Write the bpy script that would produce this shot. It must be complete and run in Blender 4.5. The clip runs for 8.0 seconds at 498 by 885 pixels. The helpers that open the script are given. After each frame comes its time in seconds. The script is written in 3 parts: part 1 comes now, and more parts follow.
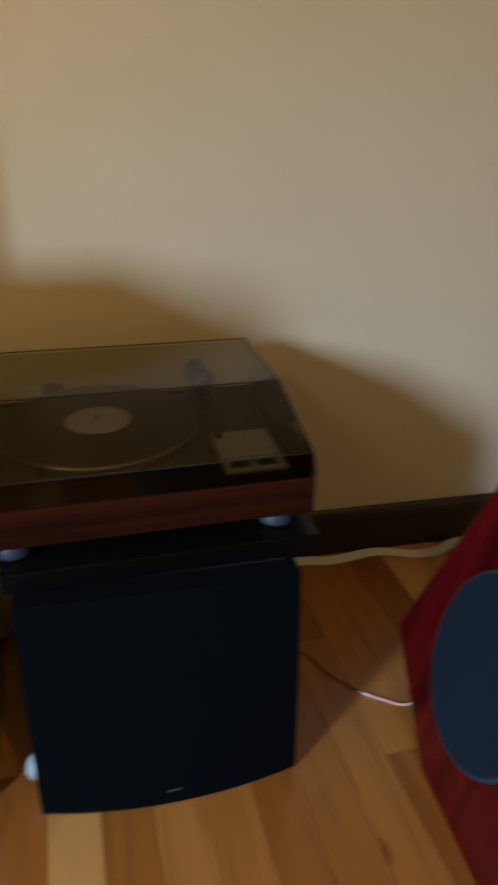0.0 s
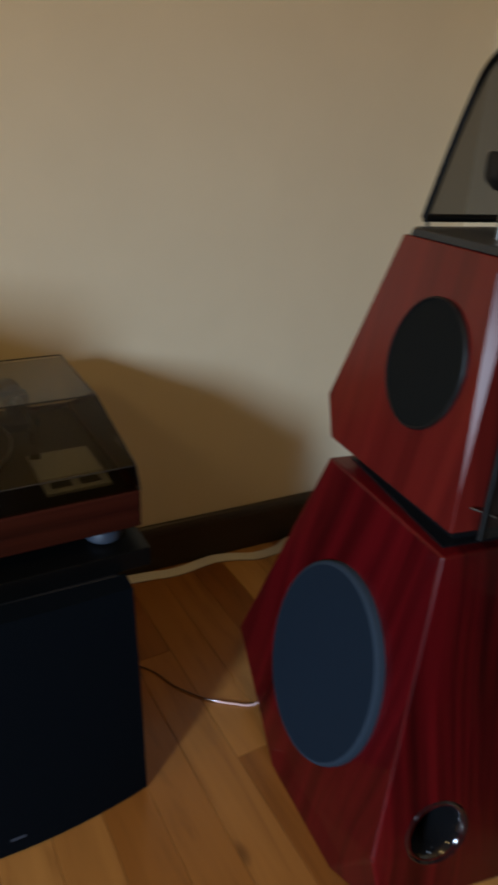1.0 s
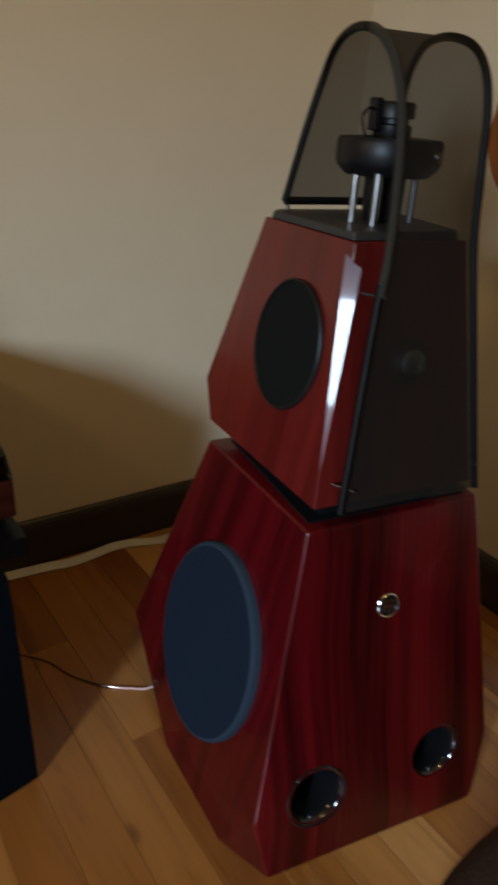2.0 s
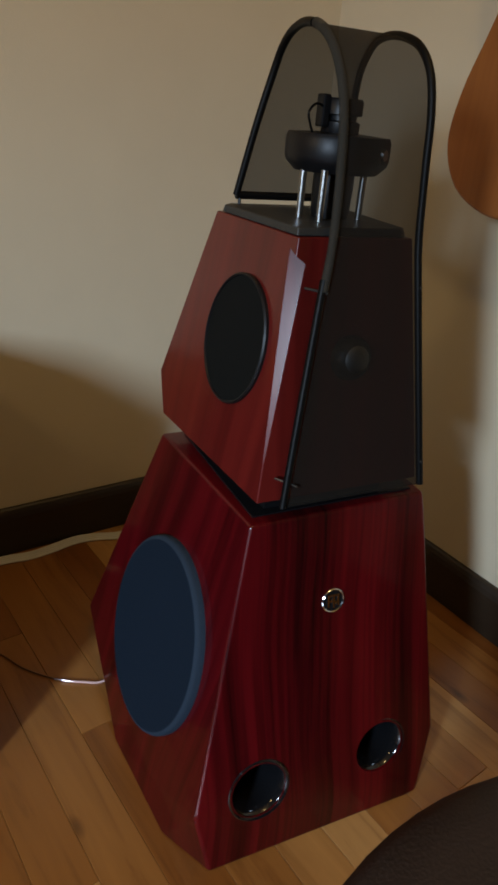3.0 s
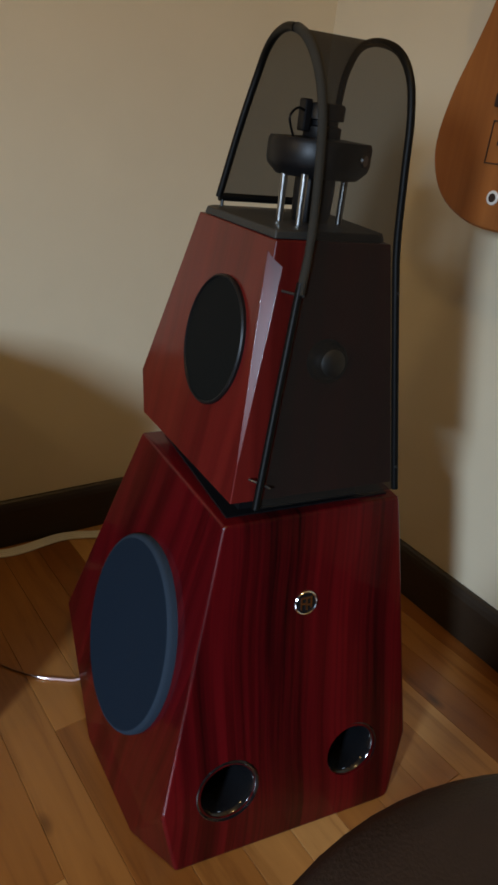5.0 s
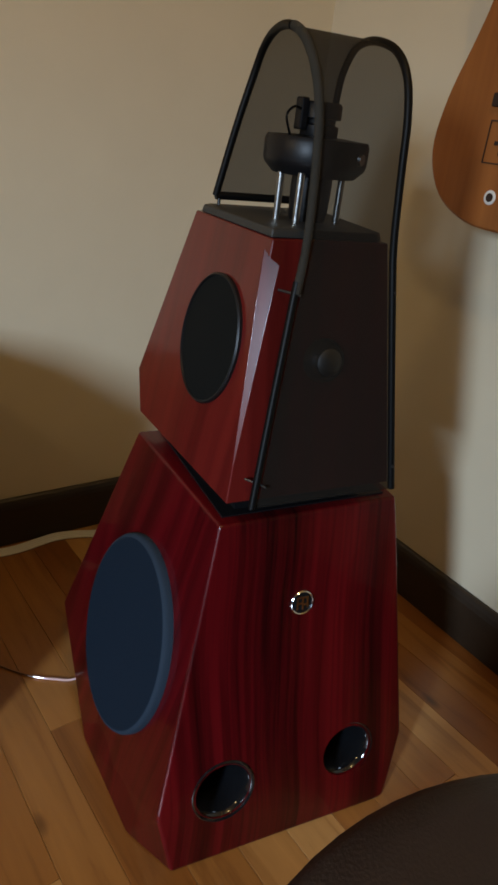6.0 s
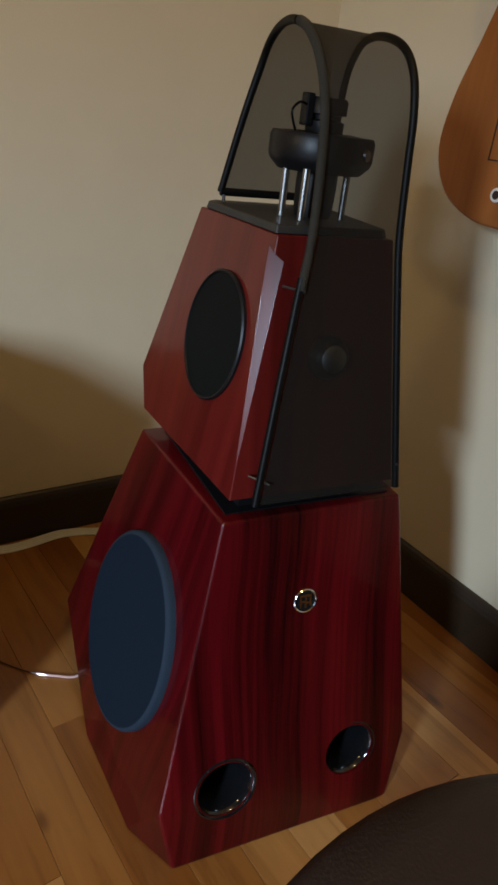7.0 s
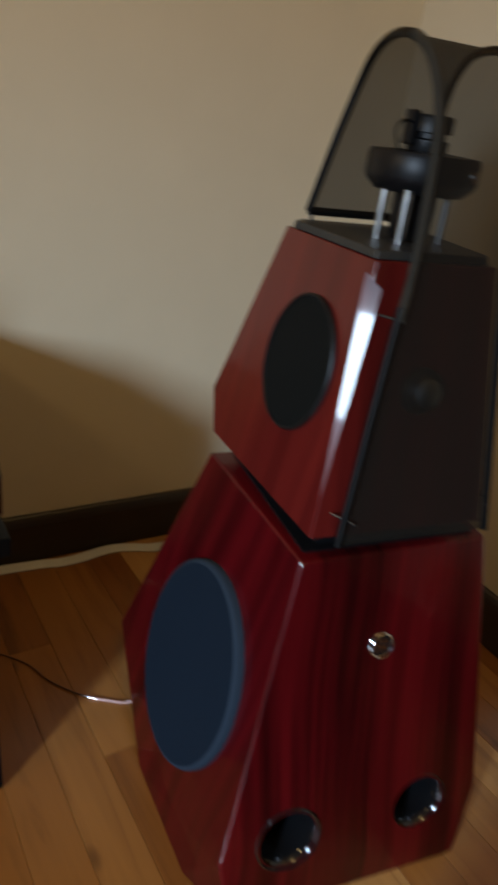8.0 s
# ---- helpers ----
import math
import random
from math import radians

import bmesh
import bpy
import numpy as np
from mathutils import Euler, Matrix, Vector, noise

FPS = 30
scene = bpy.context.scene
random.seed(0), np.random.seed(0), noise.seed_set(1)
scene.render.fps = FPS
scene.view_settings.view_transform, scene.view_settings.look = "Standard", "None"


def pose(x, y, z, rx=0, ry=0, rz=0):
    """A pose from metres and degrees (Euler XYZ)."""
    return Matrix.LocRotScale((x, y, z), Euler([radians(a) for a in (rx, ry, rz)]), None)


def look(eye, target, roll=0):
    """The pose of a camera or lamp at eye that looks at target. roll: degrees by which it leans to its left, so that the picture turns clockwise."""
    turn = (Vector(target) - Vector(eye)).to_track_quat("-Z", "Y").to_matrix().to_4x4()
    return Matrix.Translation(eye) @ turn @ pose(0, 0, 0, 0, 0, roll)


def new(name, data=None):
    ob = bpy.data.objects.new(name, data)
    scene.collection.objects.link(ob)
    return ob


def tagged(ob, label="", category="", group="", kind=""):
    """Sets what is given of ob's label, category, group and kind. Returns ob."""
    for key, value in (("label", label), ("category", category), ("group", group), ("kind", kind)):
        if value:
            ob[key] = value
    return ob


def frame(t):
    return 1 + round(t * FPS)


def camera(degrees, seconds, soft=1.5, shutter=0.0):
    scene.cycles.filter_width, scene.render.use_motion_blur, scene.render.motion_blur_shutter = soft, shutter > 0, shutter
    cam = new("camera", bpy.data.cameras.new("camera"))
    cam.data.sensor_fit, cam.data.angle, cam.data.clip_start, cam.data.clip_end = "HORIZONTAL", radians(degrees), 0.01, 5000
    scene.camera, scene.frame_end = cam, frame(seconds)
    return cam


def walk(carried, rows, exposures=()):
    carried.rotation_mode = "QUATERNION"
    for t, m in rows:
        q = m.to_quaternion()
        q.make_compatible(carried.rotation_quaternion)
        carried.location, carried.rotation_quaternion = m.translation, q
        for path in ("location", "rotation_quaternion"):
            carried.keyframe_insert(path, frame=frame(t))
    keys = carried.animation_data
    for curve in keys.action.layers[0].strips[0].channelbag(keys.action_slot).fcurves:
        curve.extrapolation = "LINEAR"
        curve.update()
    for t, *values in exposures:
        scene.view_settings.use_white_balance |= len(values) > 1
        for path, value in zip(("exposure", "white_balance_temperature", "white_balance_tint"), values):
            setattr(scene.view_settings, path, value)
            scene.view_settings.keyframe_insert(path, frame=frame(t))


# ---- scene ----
cam = camera(41.0, 8.0, soft=2.9, shutter=1.0)
PATH = [
    (0, (-1.201, -1.208, 0.921), (-0.797, 0.533, 0.024), 1.4),
    (0.5, (-1.188, -1.205, 0.922), (-0.516, 0.471, 0.063), 2.6),
    (1, (-1.168, -1.219, 0.917), (-0.328, 0.388, 0.072), 2.8),
    (1.5, (-1.14, -1.235, 0.924), (-0.186, 0.295, 0.058), 3.0),
    (2, (-1.1, -1.264, 0.923), (-0.095, 0.225, 0.044), 3.5),
    (2.2, (-1.088, -1.272, 0.922), (-0.064, 0.201, 0.036), 3.8),
    (3.5, (-1.052, -1.298, 0.92), (-0.006, 0.164, 0.045), 5.7),
    (4, (-1.043, -1.301, 0.917), (0.006, 0.163, 0.047), 6.1),
    (4.5, (-1.042, -1.31, 0.923), (0.008, 0.152, 0.052), 6.5),
    (6, (-1.039, -1.31, 0.921), (0.021, 0.146, 0.051), 6.9),
    (6.5, (-1.037, -1.308, 0.921), (0.021, 0.147, 0.047), 7.0),
    (7, (-1.037, -1.31, 0.917), (0.011, 0.153, 0.045), 7.0),
    (7.5, (-1.044, -1.295, 0.918), (-0.004, 0.17, 0.038), 7.3),
    (8, (-1.06, -1.234, 0.92), (-0.093, 0.285, 0.051), 7.8),
]
walk(cam, [(t, look(eye, target, roll)) for t, eye, target, roll in PATH],
     exposures=[(0.0, 0.05), (0.7, -0.04), (1.6, -0.24), (2.6, -0.20), (4.5, -0.12), (8.0, -0.10)])

# ---- light ----
world = bpy.data.worlds.new("sky")
scene.world = world
world.use_nodes = True
sky = world.node_tree.nodes.new("ShaderNodeTexSky")
sky.sky_type, sky.sun_disc = "NISHITA", False
sky.sun_elevation, sky.sun_rotation = radians(12.5), radians(232)
world.node_tree.links.new(sky.outputs[0], world.node_tree.nodes["Background"].inputs[0])
world.node_tree.nodes["Background"].inputs[1].default_value = 0.08

WINDOW_Y, WINDOW_Z = (-2.50, -1.86), (1.02, 1.74)      # the window's opening in the west wall
sky_lamp = bpy.data.lights.new("window_skylight", "AREA")
sky_lamp.shape, sky_lamp.size, sky_lamp.size_y = "RECTANGLE", 0.30, 0.68
sky_lamp.energy, sky_lamp.color, sky_lamp.spread = 12.2, (0.60, 0.78, 1.0), radians(54)
sky_ob = new("window_skylight", sky_lamp)
sky_ob.matrix_world = look((-3.24, -2.17, 1.29), (-0.50, -0.40, -0.05))

# a bulb overhead, and an unseen low one added to brighten the left wall
for bulb_at, bulb_power in (((-0.89, -1.43, 2.10), 13.2), ((-1.62, -0.62, 1.20), 4.3)):
    bulb = bpy.data.lights.new("warm_bulb", "POINT")
    bulb.shadow_soft_size = 0.055
    bulb.energy, bulb.color = bulb_power, (1.0, 0.68, 0.285)
    new("warm_bulb", bulb).location = bulb_at


# ---- materials ----
def nodes_of(name):
    m = bpy.data.materials.new(name)
    m.use_nodes = True
    nt = m.node_tree
    return m, nt, nt.nodes["Principled BSDF"]


def add(nt, kind, **values):
    n = nt.nodes.new(kind)
    for k, val in values.items():
        n.inputs[k.replace("_", " ")].default_value = val
    return n


def ramp(nt, source, stops):
    r = nt.nodes.new("ShaderNodeValToRGB")
    e = r.color_ramp.elements
    while len(e) < len(stops):
        e.new(0.5)
    for el, (p, c) in zip(e, stops):
        el.position, el.color = p, (*c, 1)
    nt.links.new(source, r.inputs[0])
    return r


def surface(name, colour, dark=0.85, rough=0.5, scale=(30, 30, 30), metal=0.0, bump=0.1, bump_scale=150.0, coat=0.0, rough_var=0.1, stains=3.0, spec=0.5):
    """Plain painted, plastic, metal or leather surface with two scales of variation."""
    m, nt, p = nodes_of(name)
    co = nt.nodes.new("ShaderNodeTexCoord")
    mp = nt.nodes.new("ShaderNodeMapping")
    mp.inputs["Scale"].default_value = scale
    nt.links.new(co.outputs["Object"], mp.inputs[0])
    fine = add(nt, "ShaderNodeTexNoise", Scale=1.0, Detail=5.0)
    nt.links.new(mp.outputs[0], fine.inputs["Vector"])
    wide = add(nt, "ShaderNodeTexNoise", Scale=stains, Detail=3.0)
    nt.links.new(co.outputs["Object"], wide.inputs["Vector"])
    both = nt.nodes.new("ShaderNodeMath")
    both.operation = "MULTIPLY_ADD"
    nt.links.new(fine.outputs[0], both.inputs[0])
    both.inputs[1].default_value = 0.5
    half = nt.nodes.new("ShaderNodeMath")
    half.operation = "MULTIPLY"
    nt.links.new(wide.outputs[0], half.inputs[0])
    half.inputs[1].default_value = 0.5
    nt.links.new(half.outputs[0], both.inputs[2])
    r = ramp(nt, both.outputs[0], [(0.3, [c * dark for c in colour]), (0.7, colour)])
    nt.links.new(r.outputs[0], p.inputs["Base Color"])
    rr = nt.nodes.new("ShaderNodeMapRange")
    nt.links.new(wide.outputs[0], rr.inputs[0])
    rr.inputs[3].default_value, rr.inputs[4].default_value = max(0.02, rough - rough_var), min(1, rough + rough_var)
    nt.links.new(rr.outputs[0], p.inputs["Roughness"])
    p.inputs["Metallic"].default_value = metal
    p.inputs["Specular IOR Level"].default_value = spec
    p.inputs["Coat Weight"].default_value = coat
    p.inputs["Coat Roughness"].default_value = 0.06
    if bump:
        bn = add(nt, "ShaderNodeTexNoise", Scale=bump_scale, Detail=3.0)
        nt.links.new(co.outputs["Object"], bn.inputs["Vector"])
        b = add(nt, "ShaderNodeBump", Strength=bump, Distance=0.002)
        nt.links.new(bn.outputs[0], b.inputs["Height"])
        nt.links.new(b.outputs[0], p.inputs["Normal"])
    return m


def veneer(name, light, mid, dark, rough=0.3, stripes=26.0, coat=0.6, along="z", contrast=1.0, across=(1, 1), wander=0.022, lines=0.0, coat_ior=1.5, bias=0.0):
    """Lacquered veneer: wandering bands along one axis, thin dark growth lines, fine pores."""
    m, nt, p = nodes_of(name)
    co = nt.nodes.new("ShaderNodeTexCoord")
    long = {"z": (across[0], across[1], 0.02), "y": (1, 0.02, 1), "x": (0.02, 1, 1)}[along]
    bend = add(nt, "ShaderNodeTexNoise", Scale=3.1, Detail=1.0)
    nt.links.new(co.outputs["Object"], bend.inputs["Vector"])
    shift = nt.nodes.new("ShaderNodeVectorMath")
    shift.operation = "MULTIPLY_ADD"
    nt.links.new(bend.outputs[1], shift.inputs[0])
    shift.inputs[1].default_value = (wander, wander, 0.0)
    nt.links.new(co.outputs["Object"], shift.inputs[2])

    def streaks(scale, detail):
        mp = nt.nodes.new("ShaderNodeMapping")
        mp.inputs["Scale"].default_value = [scale * k for k in long]
        nt.links.new(shift.outputs[0], mp.inputs[0])
        n = add(nt, "ShaderNodeTexNoise", Scale=1.0, Detail=detail, Roughness=0.55)
        nt.links.new(mp.outputs[0], n.inputs["Vector"])
        return n

    band, pore = streaks(stripes, 3.0), streaks(260, 3.0)
    mixv = nt.nodes.new("ShaderNodeMath")
    mixv.operation = "MULTIPLY_ADD"
    nt.links.new(pore.outputs[0], mixv.inputs[0])
    mixv.inputs[1].default_value = 0.18
    nt.links.new(band.outputs[0], mixv.inputs[2])
    w = 0.14 / contrast
    r = ramp(nt, mixv.outputs[0], [(0.58 - w + bias, dark), (0.60 + bias, mid), (0.62 + w + bias, light)])
    colour = r.outputs[0]
    if lines:
        thin = streaks(stripes * 1.9, 2.0)
        tr = ramp(nt, thin.outputs[0], [(0.465, (1, 1, 1)), (0.50, (1 - lines, 1 - lines, 1 - lines)), (0.535, (1, 1, 1))])
        mul = nt.nodes.new("ShaderNodeMix")
        mul.data_type, mul.blend_type = "RGBA", "MULTIPLY"
        mul.inputs[0].default_value = 1.0
        nt.links.new(colour, mul.inputs[6])
        nt.links.new(tr.outputs[0], mul.inputs[7])
        colour = mul.outputs[2]
    nt.links.new(colour, p.inputs["Base Color"])
    p.inputs["Roughness"].default_value = rough
    p.inputs["Coat Weight"].default_value = coat
    p.inputs["Coat Roughness"].default_value = 0.05
    p.inputs["Coat IOR"].default_value = coat_ior
    p.inputs["Specular IOR Level"].default_value = 0.2
    b = add(nt, "ShaderNodeBump", Strength=0.06, Distance=0.001)
    nt.links.new(pore.outputs[0], b.inputs["Height"])
    nt.links.new(b.outputs[0], p.inputs["Normal"])
    return m


def plank_wood(name):
    m, nt, p = nodes_of(name)
    co = nt.nodes.new("ShaderNodeTexCoord")
    info = nt.nodes.new("ShaderNodeObjectInfo")
    off = nt.nodes.new("ShaderNodeVectorMath")
    off.operation = "MULTIPLY_ADD"
    nt.links.new(info.outputs["Random"], off.inputs[0])
    off.inputs[1].default_value = (31, 57, 13)
    nt.links.new(co.outputs["Object"], off.inputs[2])
    mp = nt.nodes.new("ShaderNodeMapping")
    mp.inputs["Scale"].default_value = (30, 2.6, 30)
    nt.links.new(off.outputs[0], mp.inputs[0])
    grain = add(nt, "ShaderNodeTexNoise", Scale=1.0, Detail=6.0, Roughness=0.62, Distortion=0.6)
    nt.links.new(mp.outputs[0], grain.inputs["Vector"])
    tone = ramp(nt, info.outputs["Random"], [(0.0, (0.19, 0.058, 0.009)), (0.3, (0.26, 0.094, 0.018)), (0.6, (0.36, 0.155, 0.038)), (0.8, (0.44, 0.215, 0.064)), (1.0, (0.52, 0.28, 0.095))])
    shade = ramp(nt, grain.outputs[0], [(0.26, (0.52, 0.42, 0.34)), (0.46, (0.92, 0.89, 0.86)), (0.75, (1.1, 1.1, 1.08))])
    mul = nt.nodes.new("ShaderNodeMix")
    mul.data_type, mul.blend_type = "RGBA", "MULTIPLY"
    mul.inputs[0].default_value = 1.0
    nt.links.new(tone.outputs[0], mul.inputs[6])
    nt.links.new(shade.outputs[0], mul.inputs[7])
    knot_map = nt.nodes.new("ShaderNodeMapping")
    knot_map.inputs["Scale"].default_value = (9, 4.5, 9)
    nt.links.new(off.outputs[0], knot_map.inputs[0])
    knots = add(nt, "ShaderNodeTexVoronoi", Scale=1.0)
    nt.links.new(knot_map.outputs[0], knots.inputs["Vector"])
    kr = ramp(nt, knots.outputs["Distance"], [(0.03, (0.14, 0.07, 0.04)), (0.12, (1, 1, 1))])
    mul2 = nt.nodes.new("ShaderNodeMix")
    mul2.data_type, mul2.blend_type = "RGBA", "MULTIPLY"
    mul2.inputs[0].default_value = 0.8
    nt.links.new(mul.outputs[2], mul2.inputs[6])
    nt.links.new(kr.outputs[0], mul2.inputs[7])
    nt.links.new(mul2.outputs[2], p.inputs["Base Color"])
    p.inputs["Roughness"].default_value = 0.34
    p.inputs["Coat Weight"].default_value = 0.35
    p.inputs["Coat Roughness"].default_value = 0.16
    b = add(nt, "ShaderNodeBump", Strength=0.1, Distance=0.001)
    nt.links.new(grain.outputs[0], b.inputs["Height"])
    nt.links.new(b.outputs[0], p.inputs["Normal"])
    return m


def clear(name, tint, see, rough=0.05):
    """Thin smoked sheet or perforated mesh: part of the light goes straight through."""
    m, nt, p = nodes_of(name)
    t = nt.nodes.new("ShaderNodeBsdfTransparent")
    t.inputs[0].default_value = (*see, 1)
    p.inputs["Base Color"].default_value = (*tint, 1)
    p.inputs["Roughness"].default_value = rough
    p.inputs["Specular IOR Level"].default_value = 0.15
    return m, nt, p, t


def smoked(name):
    m, nt, p, t = clear(name, (0.02, 0.02, 0.018), (0.82, 0.82, 0.795))
    g = nt.nodes.new("ShaderNodeBsdfGlossy")
    g.inputs["Roughness"].default_value = 0.08
    g.inputs[0].default_value = (0.9, 0.9, 0.9, 1)
    f = nt.nodes.new("ShaderNodeFresnel")
    f.inputs[0].default_value = 1.45
    mix = nt.nodes.new("ShaderNodeMixShader")
    nt.links.new(f.outputs[0], mix.inputs[0])
    nt.links.new(t.outputs[0], mix.inputs[1])
    nt.links.new(g.outputs[0], mix.inputs[2])
    nt.links.new(mix.outputs[0], nt.nodes["Material Output"].inputs[0])
    return m


def perforated(name, open_share, colour=(0.0135, 0.0110, 0.0085)):
    m, nt, p, t = clear(name, colour, (1, 1, 1), 0.75)
    mix = nt.nodes.new("ShaderNodeMixShader")
    mix.inputs[0].default_value = open_share
    nt.links.new(p.outputs[0], mix.inputs[1])
    nt.links.new(t.outputs[0], mix.inputs[2])
    nt.links.new(mix.outputs[0], nt.nodes["Material Output"].inputs[0])
    return m


WALL = surface("cream_wall_paint", (0.70, 0.60, 0.425), 0.94, 0.75, (9, 9, 9), bump=0.12, bump_scale=260)
CEILING = surface("off_white_ceiling_paint", (0.62, 0.58, 0.50), 0.95, 0.8, (8, 8, 8))
BOARD = surface("dark_stained_wood", (0.035, 0.022, 0.012), 0.6, 0.45, (4, 60, 60), bump=0.1)
PANEL = surface("brown_wood_panelling", (0.11, 0.06, 0.032), 0.7, 0.5, (40, 40, 2))
SUBFLOOR = surface("dark_joint", (0.10, 0.04, 0.012), 0.7, 0.8)
PLANK = plank_wood("oiled_plank_wood")
RED = ((0.110, 0.0034, 0.0052), (0.066, 0.0021, 0.0034), (0.009, 0.0006, 0.0010))
CHERRY = veneer("deep_red_striped_veneer_front", *RED, stripes=15, contrast=1.4, coat=0.38, across=(1, 0.02), wander=0.05, lines=0.3, bias=-0.03)
CHERRY_SIDE = veneer("deep_red_striped_veneer_side", *RED, stripes=24, contrast=0.5, across=(0.02, 1), wander=0.05, lines=0.25)
WARM_RED = ((0.135, 0.0115, 0.0085), (0.105, 0.0085, 0.0068), (0.062, 0.005, 0.0042))
CHERRY_UP = veneer("warm_red_veneer_front", *WARM_RED, stripes=30, contrast=0.7, coat=0.34, across=(1, 0.02))
CHERRY_UP_SIDE = veneer("warm_red_veneer_side", *WARM_RED, stripes=30, contrast=0.6, coat=0.7, across=(0.02, 1))
MAHOGANY = veneer("mahogany_veneer", (0.042, 0.0085, 0.0046), (0.030, 0.0055, 0.003), (0.015, 0.003, 0.002), along="x", coat=0.1)
BLACK = surface("black_satin_plastic", (0.007, 0.007, 0.008), 0.7, 0.42, bump=0.05, spec=0.3)
GLOSS = surface("black_gloss_plastic", (0.008, 0.008, 0.009), 0.8, 0.12, bump=0.0, coat=0.5)
TOP_BLACK = surface("black_textured_plate", (0.03, 0.03, 0.028), 0.7, 0.5, bump=0.3, bump_scale=500)
TUBE = surface("black_rubber_tube", (0.003, 0.003, 0.003), 0.7, 0.5, bump=0.05, spec=0.18)
FOAM = surface("blue_grey_cloth", (0.0055, 0.0122, 0.0225), 0.8, 0.95, (400, 400, 400), bump=0.4, bump_scale=700, spec=0.15)
FOAM_EDGE = surface("pale_blue_cloth_edge", (0.020, 0.032, 0.049), 0.85, 0.9, (400, 400, 400), bump=0.4, bump_scale=700, spec=0.2)
CONE = surface("black_driver_cloth", (0.0042, 0.0048, 0.0042), 0.75, 0.8, (300, 300, 300), bump=0.3, bump_scale=600, spec=0.15)
SUB_CLOTH = surface("dark_blue_black_cloth", (0.0003, 0.0016, 0.0034), 0.75, 0.9, (500, 500, 500), bump=0.4, bump_scale=900, spec=0.08)
STEEL = surface("brushed_steel", (0.40, 0.40, 0.39), 0.85, 0.3, (200, 200, 10), metal=1.0, bump=0.05)
SCREW = surface("dark_screw_steel", (0.10, 0.10, 0.10), 0.8, 0.4, metal=0.8, bump=0)
CHROME = surface("chrome", (0.75, 0.76, 0.78), 0.92, 0.12, metal=1.0, bump=0)
SILVER = surface("silver_plate", (0.36, 0.37, 0.385), 0.85, 0.45, (100, 4, 4), metal=0.3, bump=0.05)
LABEL = surface("grey_paper_label", (0.33, 0.31, 0.30), 0.9, 0.8)
VINYL = surface("black_vinyl", (0.008, 0.008, 0.008), 0.8, 0.35, bump=0, spec=0.3)
DOME = surface("grey_dome", (0.009, 0.0085, 0.007), 0.8, 0.5)
SHELF = surface("black_lacquered_board", (0.003, 0.003, 0.003), 0.7, 0.35, bump=0.03, spec=0.16)
WHITE_WIRE = surface("white_cable_sheath", (0.72, 0.69, 0.63), 0.85, 0.5)
PINK_WIRE = surface("clear_copper_cable", (0.75, 0.48, 0.44), 0.9, 0.15, coat=1.0)
BROWN_WIRE = surface("brown_cable", (0.13, 0.048, 0.018), 0.8, 0.4)
LEATHER = surface("dark_brown_leather", (0.028, 0.0185, 0.018), 0.75, 0.5, (60, 60, 60), bump=0.35, bump_scale=320)
GUITAR = veneer("amber_guitar_wood", (0.36, 0.125, 0.030), (0.31, 0.105, 0.025), (0.24, 0.078, 0.018), along="z", coat=0.1, rough=0.45, contrast=0.6)
KNOB = surface("pale_blue_plastic", (0.36, 0.42, 0.46), 0.85, 0.3)
INK = surface("burnt_black_ink", (0.03, 0.012, 0.006), 0.7, 0.7)
WHITE = surface("white_enamel", (0.75, 0.74, 0.72), 0.9, 0.35)
FOOT = surface("blue_grey_rubber", (0.030, 0.040, 0.060), 0.8, 0.5)
SMOKE = smoked("smoked_acrylic")
HEM = perforated("olive_mesh_hem", 0.25, (0.042, 0.038, 0.030))
MESH = perforated("black_perforated_mesh", 0.225)


# ---- mesh helpers ----
def part(name, bm, material, parent=None, label="", smooth=False):
    me = bpy.data.meshes.new(name)
    bmesh.ops.recalc_face_normals(bm, faces=bm.faces)
    bm.to_mesh(me)
    bm.free()
    me.materials.append(material)
    if smooth:
        for f in me.polygons:
            f.use_smooth = True
        me.set_sharp_from_angle(angle=radians(38))
    ob = new(name, me)
    if parent:
        ob.parent = parent
    if label:
        ob["label"] = label
    return ob


def thing(name, m, label, category, **more):
    ob = new(name)
    ob.matrix_world = m
    return tagged(ob, label, category, **more)


def box(x0, x1, y0, y1, z0, z1, bevel=0.0, seg=2):
    bm = bmesh.new()
    bmesh.ops.create_cube(bm, size=1)
    for q in bm.verts:
        q.co = Vector((x0 + (q.co.x + 0.5) * (x1 - x0), y0 + (q.co.y + 0.5) * (y1 - y0), z0 + (q.co.z + 0.5) * (z1 - z0)))
    if bevel:
        bmesh.ops.bevel(bm, geom=bm.edges[:], offset=bevel, segments=seg, affect="EDGES", profile=0.5)
    return bm


def hull(points, bevel=0.0, seg=3):
    bm = bmesh.new()
    for q in points:
        bm.verts.new(q)
    out = bmesh.ops.convex_hull(bm, input=bm.verts[:])
    bmesh.ops.delete(bm, geom=[g for g in out["geom_interior"] if isinstance(g, bmesh.types.BMVert)], context="VERTS")
    bmesh.ops.dissolve_limit(bm, angle_limit=radians(2.5), verts=bm.verts[:], edges=bm.edges[:])
    if bevel:
        bmesh.ops.bevel(bm, geom=bm.edges[:], offset=bevel, segments=seg, affect="EDGES", profile=0.5, clamp_overlap=True)
    return bm


